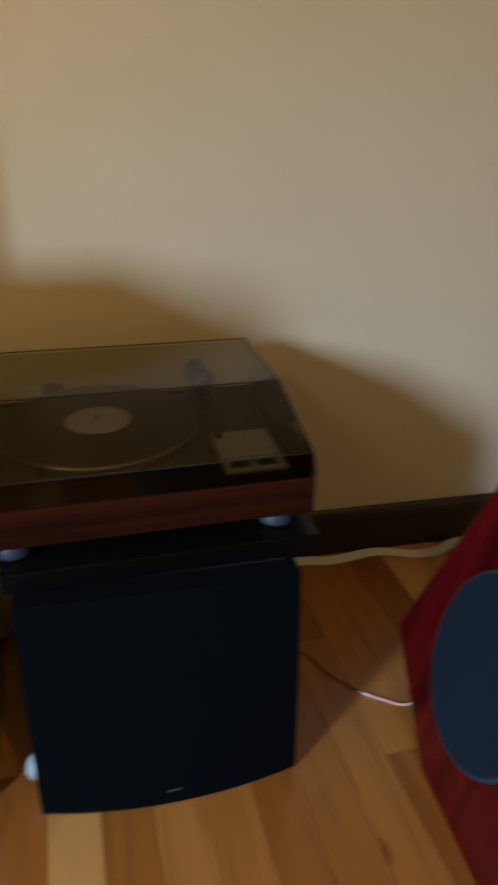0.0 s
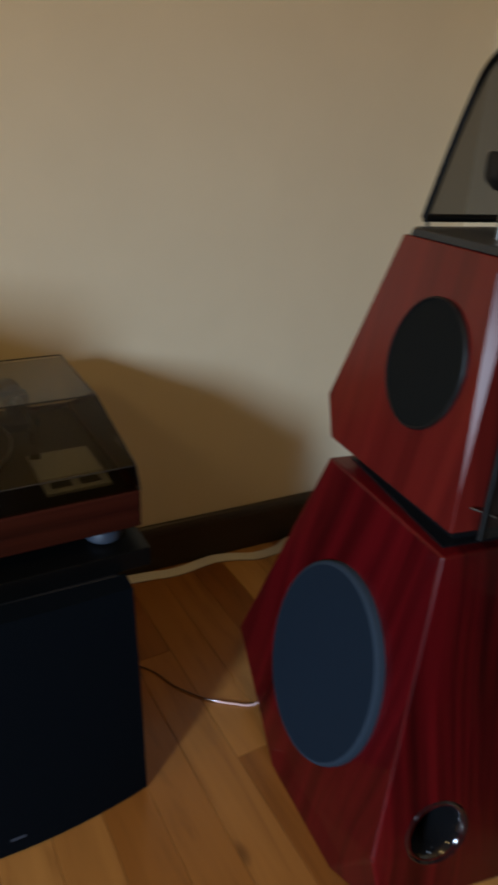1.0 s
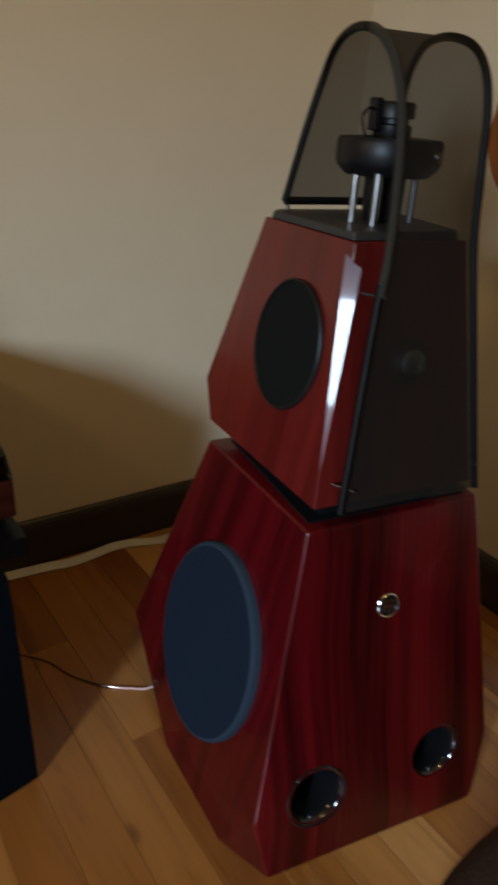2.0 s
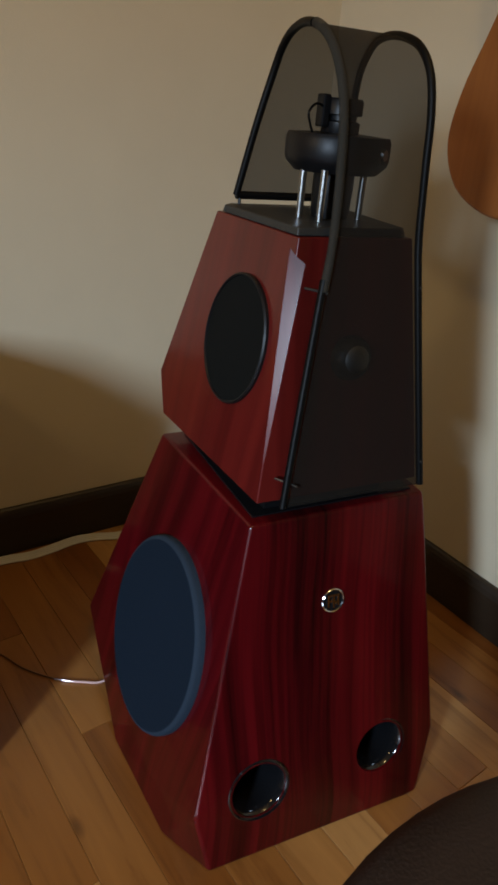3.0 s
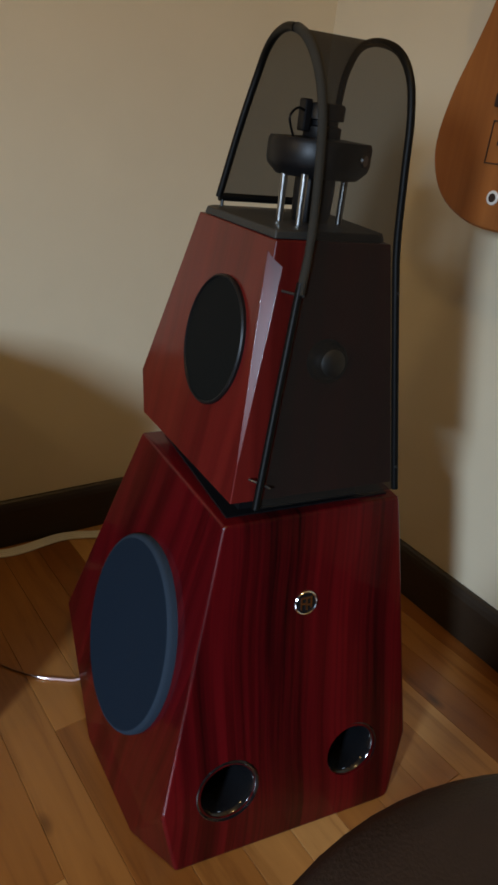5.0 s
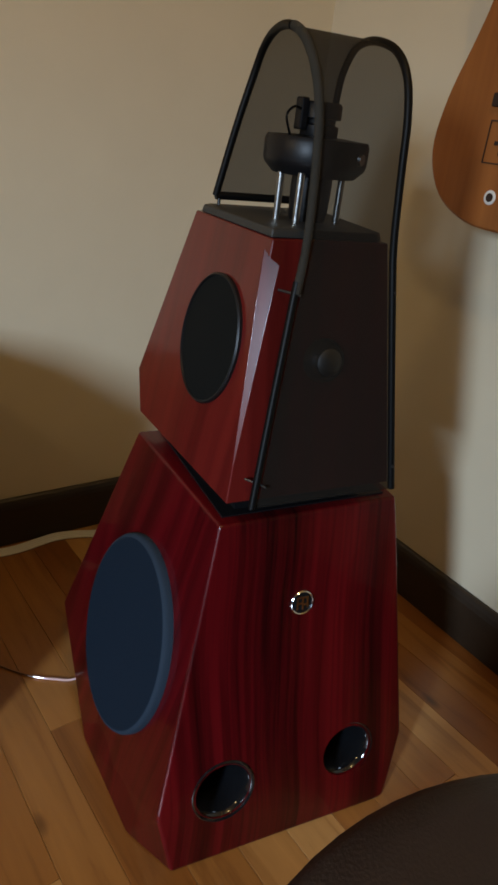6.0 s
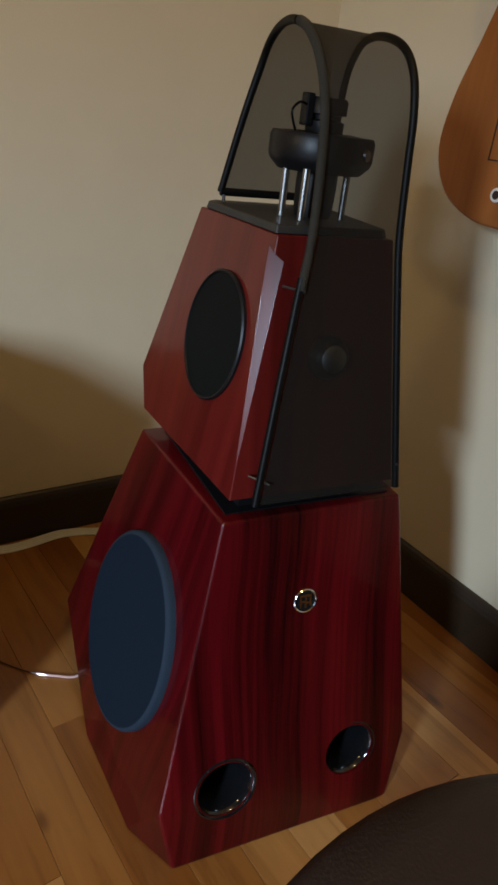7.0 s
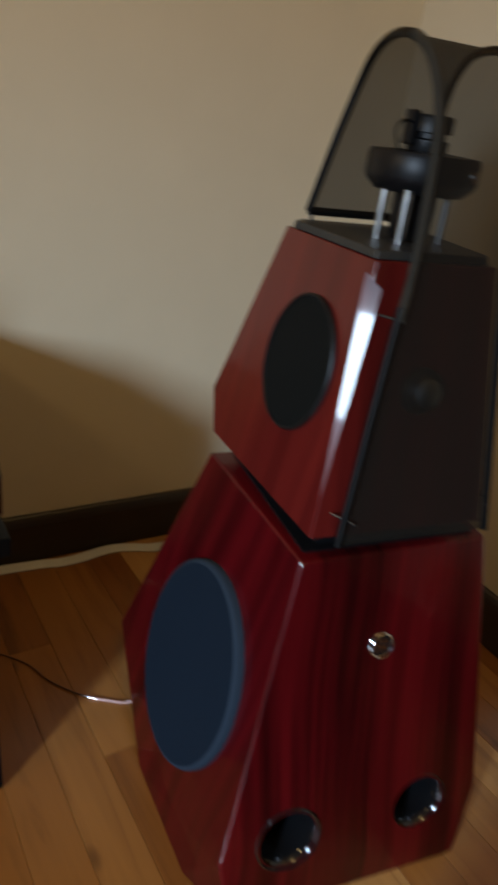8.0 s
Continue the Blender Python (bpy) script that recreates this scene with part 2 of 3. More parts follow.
def smooth_line(pts, n=6):
    """Catmull-Rom through the points."""
    p = [Vector(q) for q in pts]
    p = [p[0] * 2 - p[1]] + p + [p[-1] * 2 - p[-2]]
    out = []
    for i in range(1, len(p) - 2):
        a, b, c, d = p[i - 1:i + 3]
        for k in range(n):
            t = k / n
            out.append(0.5 * (2 * b + (c - a) * t + (2 * a - 5 * b + 4 * c - d) * t * t + (3 * b - a - 3 * c + d) * t ** 3))
    return out + [p[-2]]


def tube(pts, r, seg=8, bm=None):
    bm = bm or bmesh.new()
    rings = []
    up = Vector((0.13, 0.21, 1)).normalized()
    for i, q in enumerate(pts):
        d = (pts[min(i + 1, len(pts) - 1)] - pts[max(i - 1, 0)]).normalized()
        s = d.cross(up).normalized()
        if s.length < 0.5:
            s = d.cross(Vector((1, 0, 0))).normalized()
        w = s.cross(d).normalized()
        rings.append([bm.verts.new(q + r * (math.cos(2 * math.pi * k / seg) * s + math.sin(2 * math.pi * k / seg) * w)) for k in range(seg)])
    for a, b in zip(rings, rings[1:]):
        for k in range(seg):
            bm.faces.new((a[k], a[(k + 1) % seg], b[(k + 1) % seg], b[k]))
    bm.faces.new(rings[0][::-1])
    bm.faces.new(rings[-1])
    return bm


def lathe(profile, seg=40, bm=None):
    """Turn (radius, height) pairs round z."""
    bm = bm or bmesh.new()
    rings = []
    for r, z in profile:
        if r < 1e-6:
            rings.append([bm.verts.new((0, 0, z))])
        else:
            rings.append([bm.verts.new((r * math.cos(2 * math.pi * k / seg), r * math.sin(2 * math.pi * k / seg), z)) for k in range(seg)])
    for a, b in zip(rings, rings[1:]):
        for k in range(seg):
            q = (k + 1) % seg
            if len(a) == 1 and len(b) == 1:
                continue
            if len(a) == 1:
                bm.faces.new((a[0], b[q], b[k]))
            elif len(b) == 1:
                bm.faces.new((a[k], a[q], b[0]))
            else:
                bm.faces.new((a[k], a[q], b[q], b[k]))
    return bm


def facing(place, normal, spin=0.0):
    """A matrix whose z looks along normal."""
    return Matrix.Translation(place) @ Vector(normal).to_track_quat("Z", "Y").to_matrix().to_4x4() @ Matrix.Rotation(radians(spin), 4, "Z")


def facing_oval(place, normal, wide, tall):
    """The same with the circle stretched along the level and the rising direction of the face."""
    n = Vector(normal).normalized()
    u = Vector((0, 0, 1)).cross(n).normalized()
    v = n.cross(u)
    m = Matrix((u * wide, v * tall, n)).transposed().to_4x4()
    return Matrix.Translation(place) @ m


def moved(bm, m):
    bmesh.ops.transform(bm, matrix=m, verts=bm.verts[:])
    return bm


def cut(ob, cutters):
    """Take the cutters' volume out of ob for good."""
    for c in cutters:
        mod = ob.modifiers.new("cut", "BOOLEAN")
        mod.operation, mod.object, mod.solver = "DIFFERENCE", c, "EXACT"
    bpy.context.view_layer.update()
    me = bpy.data.meshes.new_from_object(ob.evaluated_get(bpy.context.evaluated_depsgraph_get()))
    ob.modifiers.clear()
    ob.data = me
    for c in cutters:
        bpy.data.objects.remove(c)


def side_grain(ob, material):
    """Give the faces that look sideways the veneer laid for the side panels."""
    ob.data.materials.append(material)
    for f in ob.data.polygons:
        if abs(f.normal.x) > 0.85:
            f.material_index = 1


# ---- room ----
X0, Y0, CEIL = -3.2, -4.4, 2.42
TH = 0.14


def setting(name, bm, material, label, category):
    return tagged(part(name, bm, material), label, category, kind="structure")


setting("wall_north", box(X0 - TH, TH, 0, TH, -0.1, CEIL), WALL, "cream painted plaster wall behind the turntable", "wall")
setting("wall_east", box(0, TH, Y0, 0, -0.1, CEIL), WALL, "cream painted plaster wall with a guitar hung on it", "wall")
setting("wall_south", box(X0 - TH, TH, Y0 - TH, Y0, -0.1, CEIL), PANEL, "brown wood panelled wall closing the room", "wall")
(wy0, wy1), (wz0, wz1) = WINDOW_Y, WINDOW_Z
west = bmesh.new()
for q in ((Y0, wy0, -0.1, CEIL), (wy1, 0, -0.1, CEIL), (wy0, wy1, -0.1, wz0), (wy0, wy1, wz1, CEIL)):
    b = box(X0 - TH, X0, *q)
    tmp = bpy.data.meshes.new("tmp")
    b.to_mesh(tmp)
    west.from_mesh(tmp)
    b.free()
setting("wall_west", west, PANEL, "brown wood panelled wall with a window opening", "wall")
# two unseen walls, added only to cast shadow on the north wall
setting("shade_wall_tall", box(-2.10, -1.615, -0.30, -0.26, -0.014, CEIL), WALL, "unseen tall cream wall added to shade the north wall", "wall")
setting("shade_wall_low", box(-1.615, -1.425, -0.515, -0.26, -0.014, 0.752), WALL, "unseen low cream wall added to shade the north wall", "wall")
setting("ceiling", box(X0 - TH, TH, Y0 - TH, TH, CEIL, CEIL + 0.1), CEILING, "off-white painted flat ceiling", "ceiling")
floor = setting("floor", box(X0, 0, Y0, 0, -0.1, -0.014), SUBFLOOR, "honey coloured wooden plank floor", "floor")

BB_H, BB_T = 0.112, 0.016


def skirting(name, length, m):
    prof = [(0, 0), (BB_T, 0), (BB_T, BB_H - 0.022), (BB_T - 0.003, BB_H - 0.012), (BB_T - 0.007, BB_H - 0.004), (BB_T - 0.011, BB_H), (0, BB_H)]
    bm = bmesh.new()
    a = [bm.verts.new((0, -d, z)) for d, z in prof]
    b = [bm.verts.new((length, -d, z)) for d, z in prof]
    for i in range(len(prof)):
        j = (i + 1) % len(prof)
        bm.faces.new((a[i], a[j], b[j], b[i]))
    bm.faces.new(a[::-1])
    bm.faces.new(b)
    return setting(name, moved(bm, m), BOARD, "dark stained wooden baseboard along the wall", "baseboard")


skirting("baseboard_north", -X0 - BB_T, pose(X0, -0.001, 0.001))
skirting("baseboard_east", -Y0, pose(-0.001, 0, 0.001, 0, 0, -90))


# ---- loudspeaker ----
speaker = thing("loudspeaker", pose(-0.5725, -0.871, 0.0, 0, 0, -8.5), "tall dark red lacquered loudspeaker with a blue round side grille", "loudspeaker")
SIDE_LOW = Vector((-0.9669, -0.0740, 0.2416)).normalized()
FRONT_LOW = Vector((-0.013, -0.9730, 0.2304)).normalized()
low = part("lower_cabinet", hull([
    (-0.102, 0.111, 0.475), (0.165, 0.115, 0.475), (-0.123, 0.388, 0.475), (0.180, 0.388, 0.475),
    (-0.190, 0.020, 0.097), (0.201, 0.026, 0.103), (-0.224, 0.476, 0.098), (0.235, 0.476, 0.100),
    (-0.171, 0.003, 0.0), (0.171, -0.003, 0.0), (-0.214, 0.080, 0.0), (0.222, 0.080, 0.0),
    (-0.235, 0.255, 0.0), (0.240, 0.255, 0.0)], 0.004), CHERRY, speaker, "deep red striped veneer lower cabinet with bevelled corners")
ports = [Vector((-0.097, 0.0240, 0.105)), Vector((0.100, 0.0255, 0.103))]
for c in ports:
    cut(low, [part("cutter", moved(lathe([(0, -0.09), (0.040, -0.09), (0.040, 0.03), (0, 0.03)], 48), speaker.matrix_world @ facing(c, FRONT_LOW)), BLACK)])
side_grain(low, CHERRY_SIDE)
for c in ports:
    part("bass_port", moved(lathe([(0.0, -0.085), (0.030, -0.085), (0.031, -0.04), (0.033, -0.018), (0.037, -0.005), (0.041, 0.0015), (0.0445, 0.0035), (0.0465, 0.002), (0.0465, -0.002)], 48),
         facing(c, FRONT_LOW)), GLOSS, low, "flared gloss black bass port", smooth=True)
GRILLE_AT = facing_oval((-0.1746, 0.232, 0.226), SIDE_LOW, 0.91, 1.025)
part("radiator_grille", moved(lathe([(0, 0.013), (0.136, 0.013), (0.1385, 0.0125)], 72), GRILLE_AT), FOAM, low, "round blue-grey cloth grille")
part("grille_rim", moved(lathe([(0.1385, 0.0125), (0.1425, 0.011), (0.1450, 0.007), (0.1455, -0.002)], 72), GRILLE_AT), FOAM_EDGE, low, "pale blue rounded cloth rim", smooth=True)
badge_at = facing((0.017, 0.0835, 0.352), FRONT_LOW)
part("badge_ring", moved(lathe([(0.0165, -0.001), (0.0172, 0.002), (0.016, 0.0032), (0.0148, 0.0022), (0.0146, -0.001)], 40), badge_at), CHROME, low, "round chrome badge ring", smooth=True)
part("badge_plate", moved(lathe([(0, 0.0012), (0.0147, 0.0012)], 32), badge_at), BLACK, low)
emblem = bmesh.new()
for x0, x1, y0, y1 in ((-0.009, -0.006, -0.009, 0.009), (-0.006, 0.006, 0.006, 0.009), (-0.001, 0.002, -0.010, 0.006), (0.006, 0.009, -0.008, 0.009), (-0.006, -0.001, -0.002, 0.001), (0.002, 0.006, -0.004, -0.001)):
    b = moved(box(x0, x1, y0, y1, 0.001, 0.0026), badge_at)
    tmp = bpy.data.meshes.new("tmp")
    b.to_mesh(tmp)
    emblem.from_mesh(tmp)
    b.free()
part("badge_emblem", emblem, CHROME, low)

part("neck", hull([(-0.070, 0.14, 0.474), (0.105, 0.14, 0.474), (-0.085, 0.37, 0.474), (0.125, 0.37, 0.474), (-0.070, 0.14, 0.51), (0.105, 0.14, 0.51), (-0.085, 0.37, 0.51), (0.125, 0.37, 0.51)]), BLACK, speaker, "black recessed spacer between the cabinets")
part("top_panel", box(-0.092, 0.150, 0.128, 0.375, 0.4752, 0.4775), BLACK, low)

SIDE_UP = Vector((-0.9830, -0.0840, 0.1639)).normalized()
up = part("upper_cabinet", hull([
    (-0.095, 0.115, 0.503), (0.137, 0.108, 0.507), (-0.119, 0.399, 0.503), (0.160, 0.399, 0.507),
    (-0.113, 0.434, 0.560), (0.155, 0.434, 0.560),
    (-0.047, 0.168, 0.806), (0.105, 0.164, 0.806), (-0.066, 0.358, 0.806), (0.119, 0.358, 0.806)], 0.002), CHERRY_UP, speaker, "warm red lacquered upper cabinet with chamfered edges")


def edge_cutter(low_at, high_at, back, side, out):
    """A wedge that takes a chamfer off an upright edge, stopping short of the top."""
    a, b = Vector(low_at), Vector(high_at)
    tl, tr = a.lerp(b, 0.955) + Vector(back), a.lerp(b, 0.905) + Vector(side)
    o = Vector(out).normalized() * 0.06
    a = a + (a - b) * 0.03
    bm = hull([speaker.matrix_world @ q for q in (a + o * 0.02, a + o, tl, tr, tl + o, tr + o)])
    return part("cutter", bm, CHERRY_UP)


cut(up, [edge_cutter((-0.095, 0.115, 0.503), (-0.047, 0.168, 0.806), (-0.001, 0.014, 0.0), (0.014, -0.001, 0.0), (-0.74, -0.65, 0.2))])
side_grain(up, CHERRY_UP_SIDE)
# soften the rim of the chamfer
bm = bmesh.new()
bm.from_mesh(up.data)
rim = [e for e in bm.edges if any(f.normal.angle(Vector((-0.667, -0.699, 0.259))) < radians(9) for f in e.link_faces) and e.calc_length() > 0.01]
bmesh.ops.bevel(bm, geom=rim, offset=0.0018, segments=3, affect="EDGES", profile=0.5, clamp_overlap=True)
bm.to_mesh(up.data)
bm.free()
part("top_plate", hull([(x * k, 0.262 + (y - 0.262) * k, z) for z, k in ((0.8065, 1.0), (0.816, 0.97)) for x, y in ((-0.048, 0.170), (0.092, 0.166), (0.103, 0.176), (-0.064, 0.345), (-0.050, 0.359), (0.106, 0.359), (0.118, 0.345))], 0.002), TOP_BLACK, speaker, "black textured top plate")
wo = facing_oval((-0.0785, 0.2455, 0.667), SIDE_UP, 0.90, 1.03)
part("side_woofer", moved(lathe([(0, 0.0045), (0.03, 0.004), (0.06, 0.0030), (0.0765, 0.0025)], 56), wo), CONE, up, "black cloth covered side woofer", smooth=True)
part("woofer_rim", moved(lathe([(0.0762, 0.0020), (0.0770, 0.0045), (0.0785, 0.0050), (0.0805, 0.0030), (0.0805, -0.003)], 56), wo), BLACK, up, "thin satin black ring", smooth=True)
FRONT_UP = Vector((0, -0.983, 0.184)).normalized()
dr = facing((0.024, 0.138, 0.672), FRONT_UP)
part("driver_dome", moved(lathe([(0.027, -0.001), (0.025, 0.007), (0.019, 0.014), (0.010, 0.018), (0, 0.019)], 32), dr), DOME, up, "grey rounded driver dome", smooth=True)

# bent mesh cover between two black tubes
PROFILE = [  # left x, right x, y, z
    (-0.072, 0.131, 0.092, 0.507), (-0.050, 0.118, 0.115, 0.630), (-0.028, 0.105, 0.137, 0.752), (-0.018, 0.100, 0.147, 0.810),
    (-0.017, 0.096, 0.153, 0.885), (-0.020, 0.094, 0.158, 0.940), (-0.026, 0.092, 0.170, 0.979), (-0.029, 0.090, 0.195, 1.004),
    (-0.025, 0.088, 0.235, 1.0145), (-0.020, 0.091, 0.275, 1.0115), (-0.018, 0.097, 0.303, 0.997), (-0.019, 0.100, 0.320, 0.971), (-0.030, 0.105, 0.334, 0.911), (-0.044, 0.112, 0.349, 0.827)]
left = smooth_line([(a, y, z) for a, b, y, z in PROFILE])
right = smooth_line([(b, y, z) for a, b, y, z in PROFILE])
cover = bmesh.new()
N = 8
grid = [[cover.verts.new(a.lerp(b, k / N)) for k in range(N + 1)] for a, b in zip(left, right)]
for r0, r1 in zip(grid, grid[1:]):
    for k in range(N):
        cover.faces.new((r0[k], r0[k + 1], r1[k + 1], r1[k]))
shell = part("mesh_cover", cover, MESH, speaker, "see-through black perforated mesh cover", smooth=True)
crest = max(range(len(left)), key=lambda k: left[k].z)
foot = next(k for k in range(len(left)) if left[k].z > 0.762)
for line in (left[:foot + 1], left[crest - 4:], right):
    part("cover_tube", tube(line, 0.0046, 12), TUBE, shell, "bent black tube edge", smooth=True)
part("mesh_hem", tube([q + Vector((0.002, -0.0005, 0)) for q in left[foot - 1:crest - 3]], 0.0052, 12), HEM, shell, "olive mesh folded over along the front edge", smooth=True)
part("cover_bar", tube([left[-1], left[-1].lerp(right[-1], 0.5), right[-1]], 0.0052, 10), TUBE, shell, "straight black bar", smooth=True)
for x, y, z, dx in ((-0.026, 0.138, 0.752, -0.012), (-0.060, 0.096, 0.535, -0.013), (0.107, 0.138, 0.755, 0.010), (0.127, 0.097, 0.540, 0.010)):
    part("screw", tube([Vector((x + dx, y + 0.020, z)), Vector((x, y, z)), Vector((x - dx * 0.2, y - 0.006, z))], 0.0015, 8), SCREW, shell, "small dark steel screw")
for x in (-0.040, 0.108):
    part("peg", tube([Vector((x, 0.346, 0.8155)), Vector((x, 0.347, 0.824))], 0.0022, 8), BLACK, shell, "small black peg")

# tweeter tower on the top plate
TX, TY = 0.040, 0.252
tower = part("tweeter_ring", moved(lathe([(0.024, 0.868), (0.050, 0.868), (0.0605, 0.878), (0.0625, 0.884), (0.0625, 0.904), (0.060, 0.909), (0.030, 0.911), (0.024, 0.908), (0.024, 0.868)], 56), pose(TX, TY, 0)), BLACK, speaker, "thick faceted black tweeter ring", smooth=True)
for x, y in ((-0.007, 0.244), (0.003, 0.213), (0.072, 0.236)):
    part("support_rod", tube([Vector((x, y, 0.815)), Vector((x, y, 0.872))], 0.0042, 16), STEEL, tower, "thin bright steel rod")
part("tweeter_body", moved(lathe([(0, 0.816), (0.022, 0.816), (0.024, 0.825), (0.025, 0.85), (0.0245, 0.8785), (0, 0.8785)], 24), pose(TX, TY, 0)), BLACK, tower, "black tapered tweeter body", smooth=True)
part("tweeter_magnet", moved(lathe([(0.0, 0.908), (0.021, 0.908), (0.0225, 0.911), (0.0225, 0.922), (0.018, 0.924), (0.018, 0.929), (0.024, 0.930), (0.024, 0.944), (0.022, 0.947), (0, 0.947)], 24), pose(TX, TY, 0)), BLACK, tower, "stacked black tweeter magnet", smooth=True)
part("terminal_block", box(TX - 0.032, TX - 0.022, TY - 0.010, TY + 0.006, 0.916, 0.950, 0.002), BLACK, tower, "small black terminal block")
part("bolt", moved(lathe([(0, 0.003), (0.006, 0.003), (0.007, 0.0), (0.007, -0.002)], 16), facing((TX + 0.028, TY - 0.0555, 0.892), (0.45, -0.89, 0))), STEEL, tower, "round steel bolt head")
part("lead_wire", tube(smooth_line([(TX - 0.026, TY - 0.006, 0.936), (TX - 0.042, TY - 0.012, 0.939), (TX - 0.053, TY - 0.016, 0.930), (TX - 0.050, TY - 0.016, 0.918), (TX - 0.044, TY - 0.014, 0.908)]), 0.0015, 6), TUBE, tower, "thin black looped wire", smooth=True)


# ---- subwoofer and stand board ----
sub = thing("subwoofer", pose(-1.152, -0.30, 0.0, 0, 0, 0.5), "black cloth fronted subwoofer box standing on the plank floor", "subwoofer")
part("body", box(-0.184, 0.184, -0.178, 0.17, 0.012, 0.354, 0.006), BLACK, sub, "black satin box body")
fr = bmesh.new()
W, NZ, NX = 0.190, 10, 14
cols = []
for i in range(NX + 1):
    s = -1 + 2 * i / NX
    cols.append([fr.verts.new((W * s, -0.207 - 0.022 * (1 - s * s) * (1 - 0.75 * j / NZ) - 0.035 * (1 - (j / NZ)) - 0.004 * math.sin(math.pi * j / NZ), 0.004 + 0.349 * j / NZ)) for j in range(NZ + 1)])
for a, b in zip(cols, cols[1:]):
    for j in range(NZ):
        fr.faces.new((a[j], b[j], b[j + 1], a[j + 1]))
back = [fr.verts.new((W * s, -0.172, z)) for s, z in ((-1, 0.004), (1, 0.004), (1, 0.353), (-1, 0.353))]
fr.faces.new([c[0] for c in cols][::-1] + [back[0], back[1]][0:2])
fr.faces.new([c[-1] for c in cols] + [back[2], back[3]])
fr.faces.new(cols[0] + [back[3], back[0]])
fr.faces.new(cols[-1][::-1] + [back[1], back[2]])
part("front_grille", fr, SUB_CLOTH, sub, "bowed dark blue-black cloth grille")
part("side_knob", moved(lathe([(0, 0.030), (0.009, 0.029), (0.016, 0.024), (0.021, 0.014), (0.022, 0.0)], 28), facing((-0.180, -0.195, 0.048), (-1, 0, 0))), KNOB, sub, "pale shiny round knob", smooth=True)
part("small_mark", moved(box(-0.010, 0.010, -0.002, 0.002, 0, 0.0016), facing((0.0, -0.2605, 0.028), (0, -1, 0.17))), FOOT, sub, "small plain maker's mark")

shelf = tagged(part("stand_board", moved(box(-0.222, 0.212, -0.195, 0.17, 0.354, 0.384, 0.002), pose(-1.141, -0.28, 0.0005, 0, 0, 2.3)), SHELF), "black gloss board lying on the subwoofer", "board")

# ---- turntable ----
tt = thing("turntable", pose(-1.155, -0.272, 0.3845, 0, 0, 2.3), "mahogany turntable with smoked lid standing on a black board", "turntable")
for x, y in ((-0.19, -0.15), (0.175, -0.15), (-0.19, 0.14), (0.175, 0.14)):
    part("foot", moved(lathe([(0, 0), (0.022, 0), (0.026, 0.004), (0.026, 0.014), (0.020, 0.022), (0, 0.022)], 24), pose(x, y, 0)), FOOT, tt, "blue-grey rubber foot", smooth=True)
plinth = part("plinth", box(-0.225, 0.222, -0.180, 0.180, 0.022, 0.080, 0.003), MAHOGANY, tt, "dark mahogany veneered plinth")
cut(plinth, [part("cutter", moved(box(-0.217, 0.214, -0.172, 0.172, 0.060, 0.09), tt.matrix_world), MAHOGANY)])
part("deck", box(-0.2165, 0.2135, -0.1715, 0.1715, 0.0602, 0.073, 0.0005), BLACK, tt, "matt black deck")
PX, PY = -0.062, 0.027
platter = part("platter", moved(lathe([(0, 0.073), (0.138, 0.073), (0.143, 0.076), (0.147, 0.090), (0.1495, 0.0945), (0.147, 0.099), (0, 0.099)], 72), pose(PX, PY, 0)), GLOSS, tt, "black tapered platter", smooth=True)
part("platter_rim", moved(lathe([(0.1485, 0.0935), (0.1515, 0.0945), (0.1520, 0.0975), (0.1505, 0.0988), (0.1465, 0.0993)], 72), pose(PX, PY, 0)), STEEL, platter, "bright metal rim", smooth=True)
rec = bmesh.new()
prof = [(0.0035, 0.1015)]
for i in range(60):
    r = 0.052 + i * (0.1475 - 0.052) / 59
    prof.append((r, 0.1014))
prof += [(0.149, 0.1005), (0.149, 0.0992)]
part("record", moved(lathe(prof, 72, rec), pose(PX, PY, 0)), VINYL, tt, "black vinyl record")
part("record_label", moved(lathe([(0.0035, 0.1021), (0.0496, 0.1021), (0.0500, 0.1012)], 48), pose(PX, PY, 0)), LABEL, tt, "plain grey paper record label")
part("spindle", moved(lathe([(0.0034, 0.09), (0.0034, 0.109), (0.002, 0.1115), (0, 0.112)], 16), pose(PX, PY, 0)), CHROME, tt, "short chrome spindle", smooth=True)
plate = part("control_plate", box(0.104, 0.195, -0.138, -0.009, 0.0728, 0.0785, 0.001), SILVER, tt, "silver-grey control plate")
part("plate_groove", box(0.105, 0.194, -0.0995, -0.0975, 0.0780, 0.0788), BLACK, plate, "thin black groove")
for x in (0.128, 0.168):
    part("button", box(x - 0.014, x + 0.014, -0.128, -0.111, 0.0784, 0.0805, 0.001), SCREW, plate, "flat dark grey button")
arm = part("tonearm_base", moved(lathe([(0, 0.073), (0.034, 0.073), (0.034, 0.086), (0.030, 0.089), (0.018, 0.092), (0.018, 0.112), (0.014, 0.116), (0, 0.116)], 32), pose(0.118, 0.125, 0)), BLACK, tt, "black tonearm base", smooth=True)
part("bearing_block", box(0.098, 0.138, 0.112, 0.138, 0.110, 0.130, 0.003), BLACK, arm, "square black bearing block")
part("bearing_cap", moved(lathe([(0, 0.004), (0.006, 0.0035), (0.008, 0.0)], 20), facing((0.118, 0.112, 0.120), (0, -1, 0))), STEEL, arm, "small steel bearing cap", smooth=True)
part("tonearm", tube(smooth_line([(0.116, 0.160, 0.122), (0.118, 0.125, 0.121), (0.124, 0.06, 0.117), (0.122, 0.00, 0.113), (0.112, -0.045, 0.109)]), 0.0036, 10), BLACK, arm, "slim black tonearm", smooth=True)
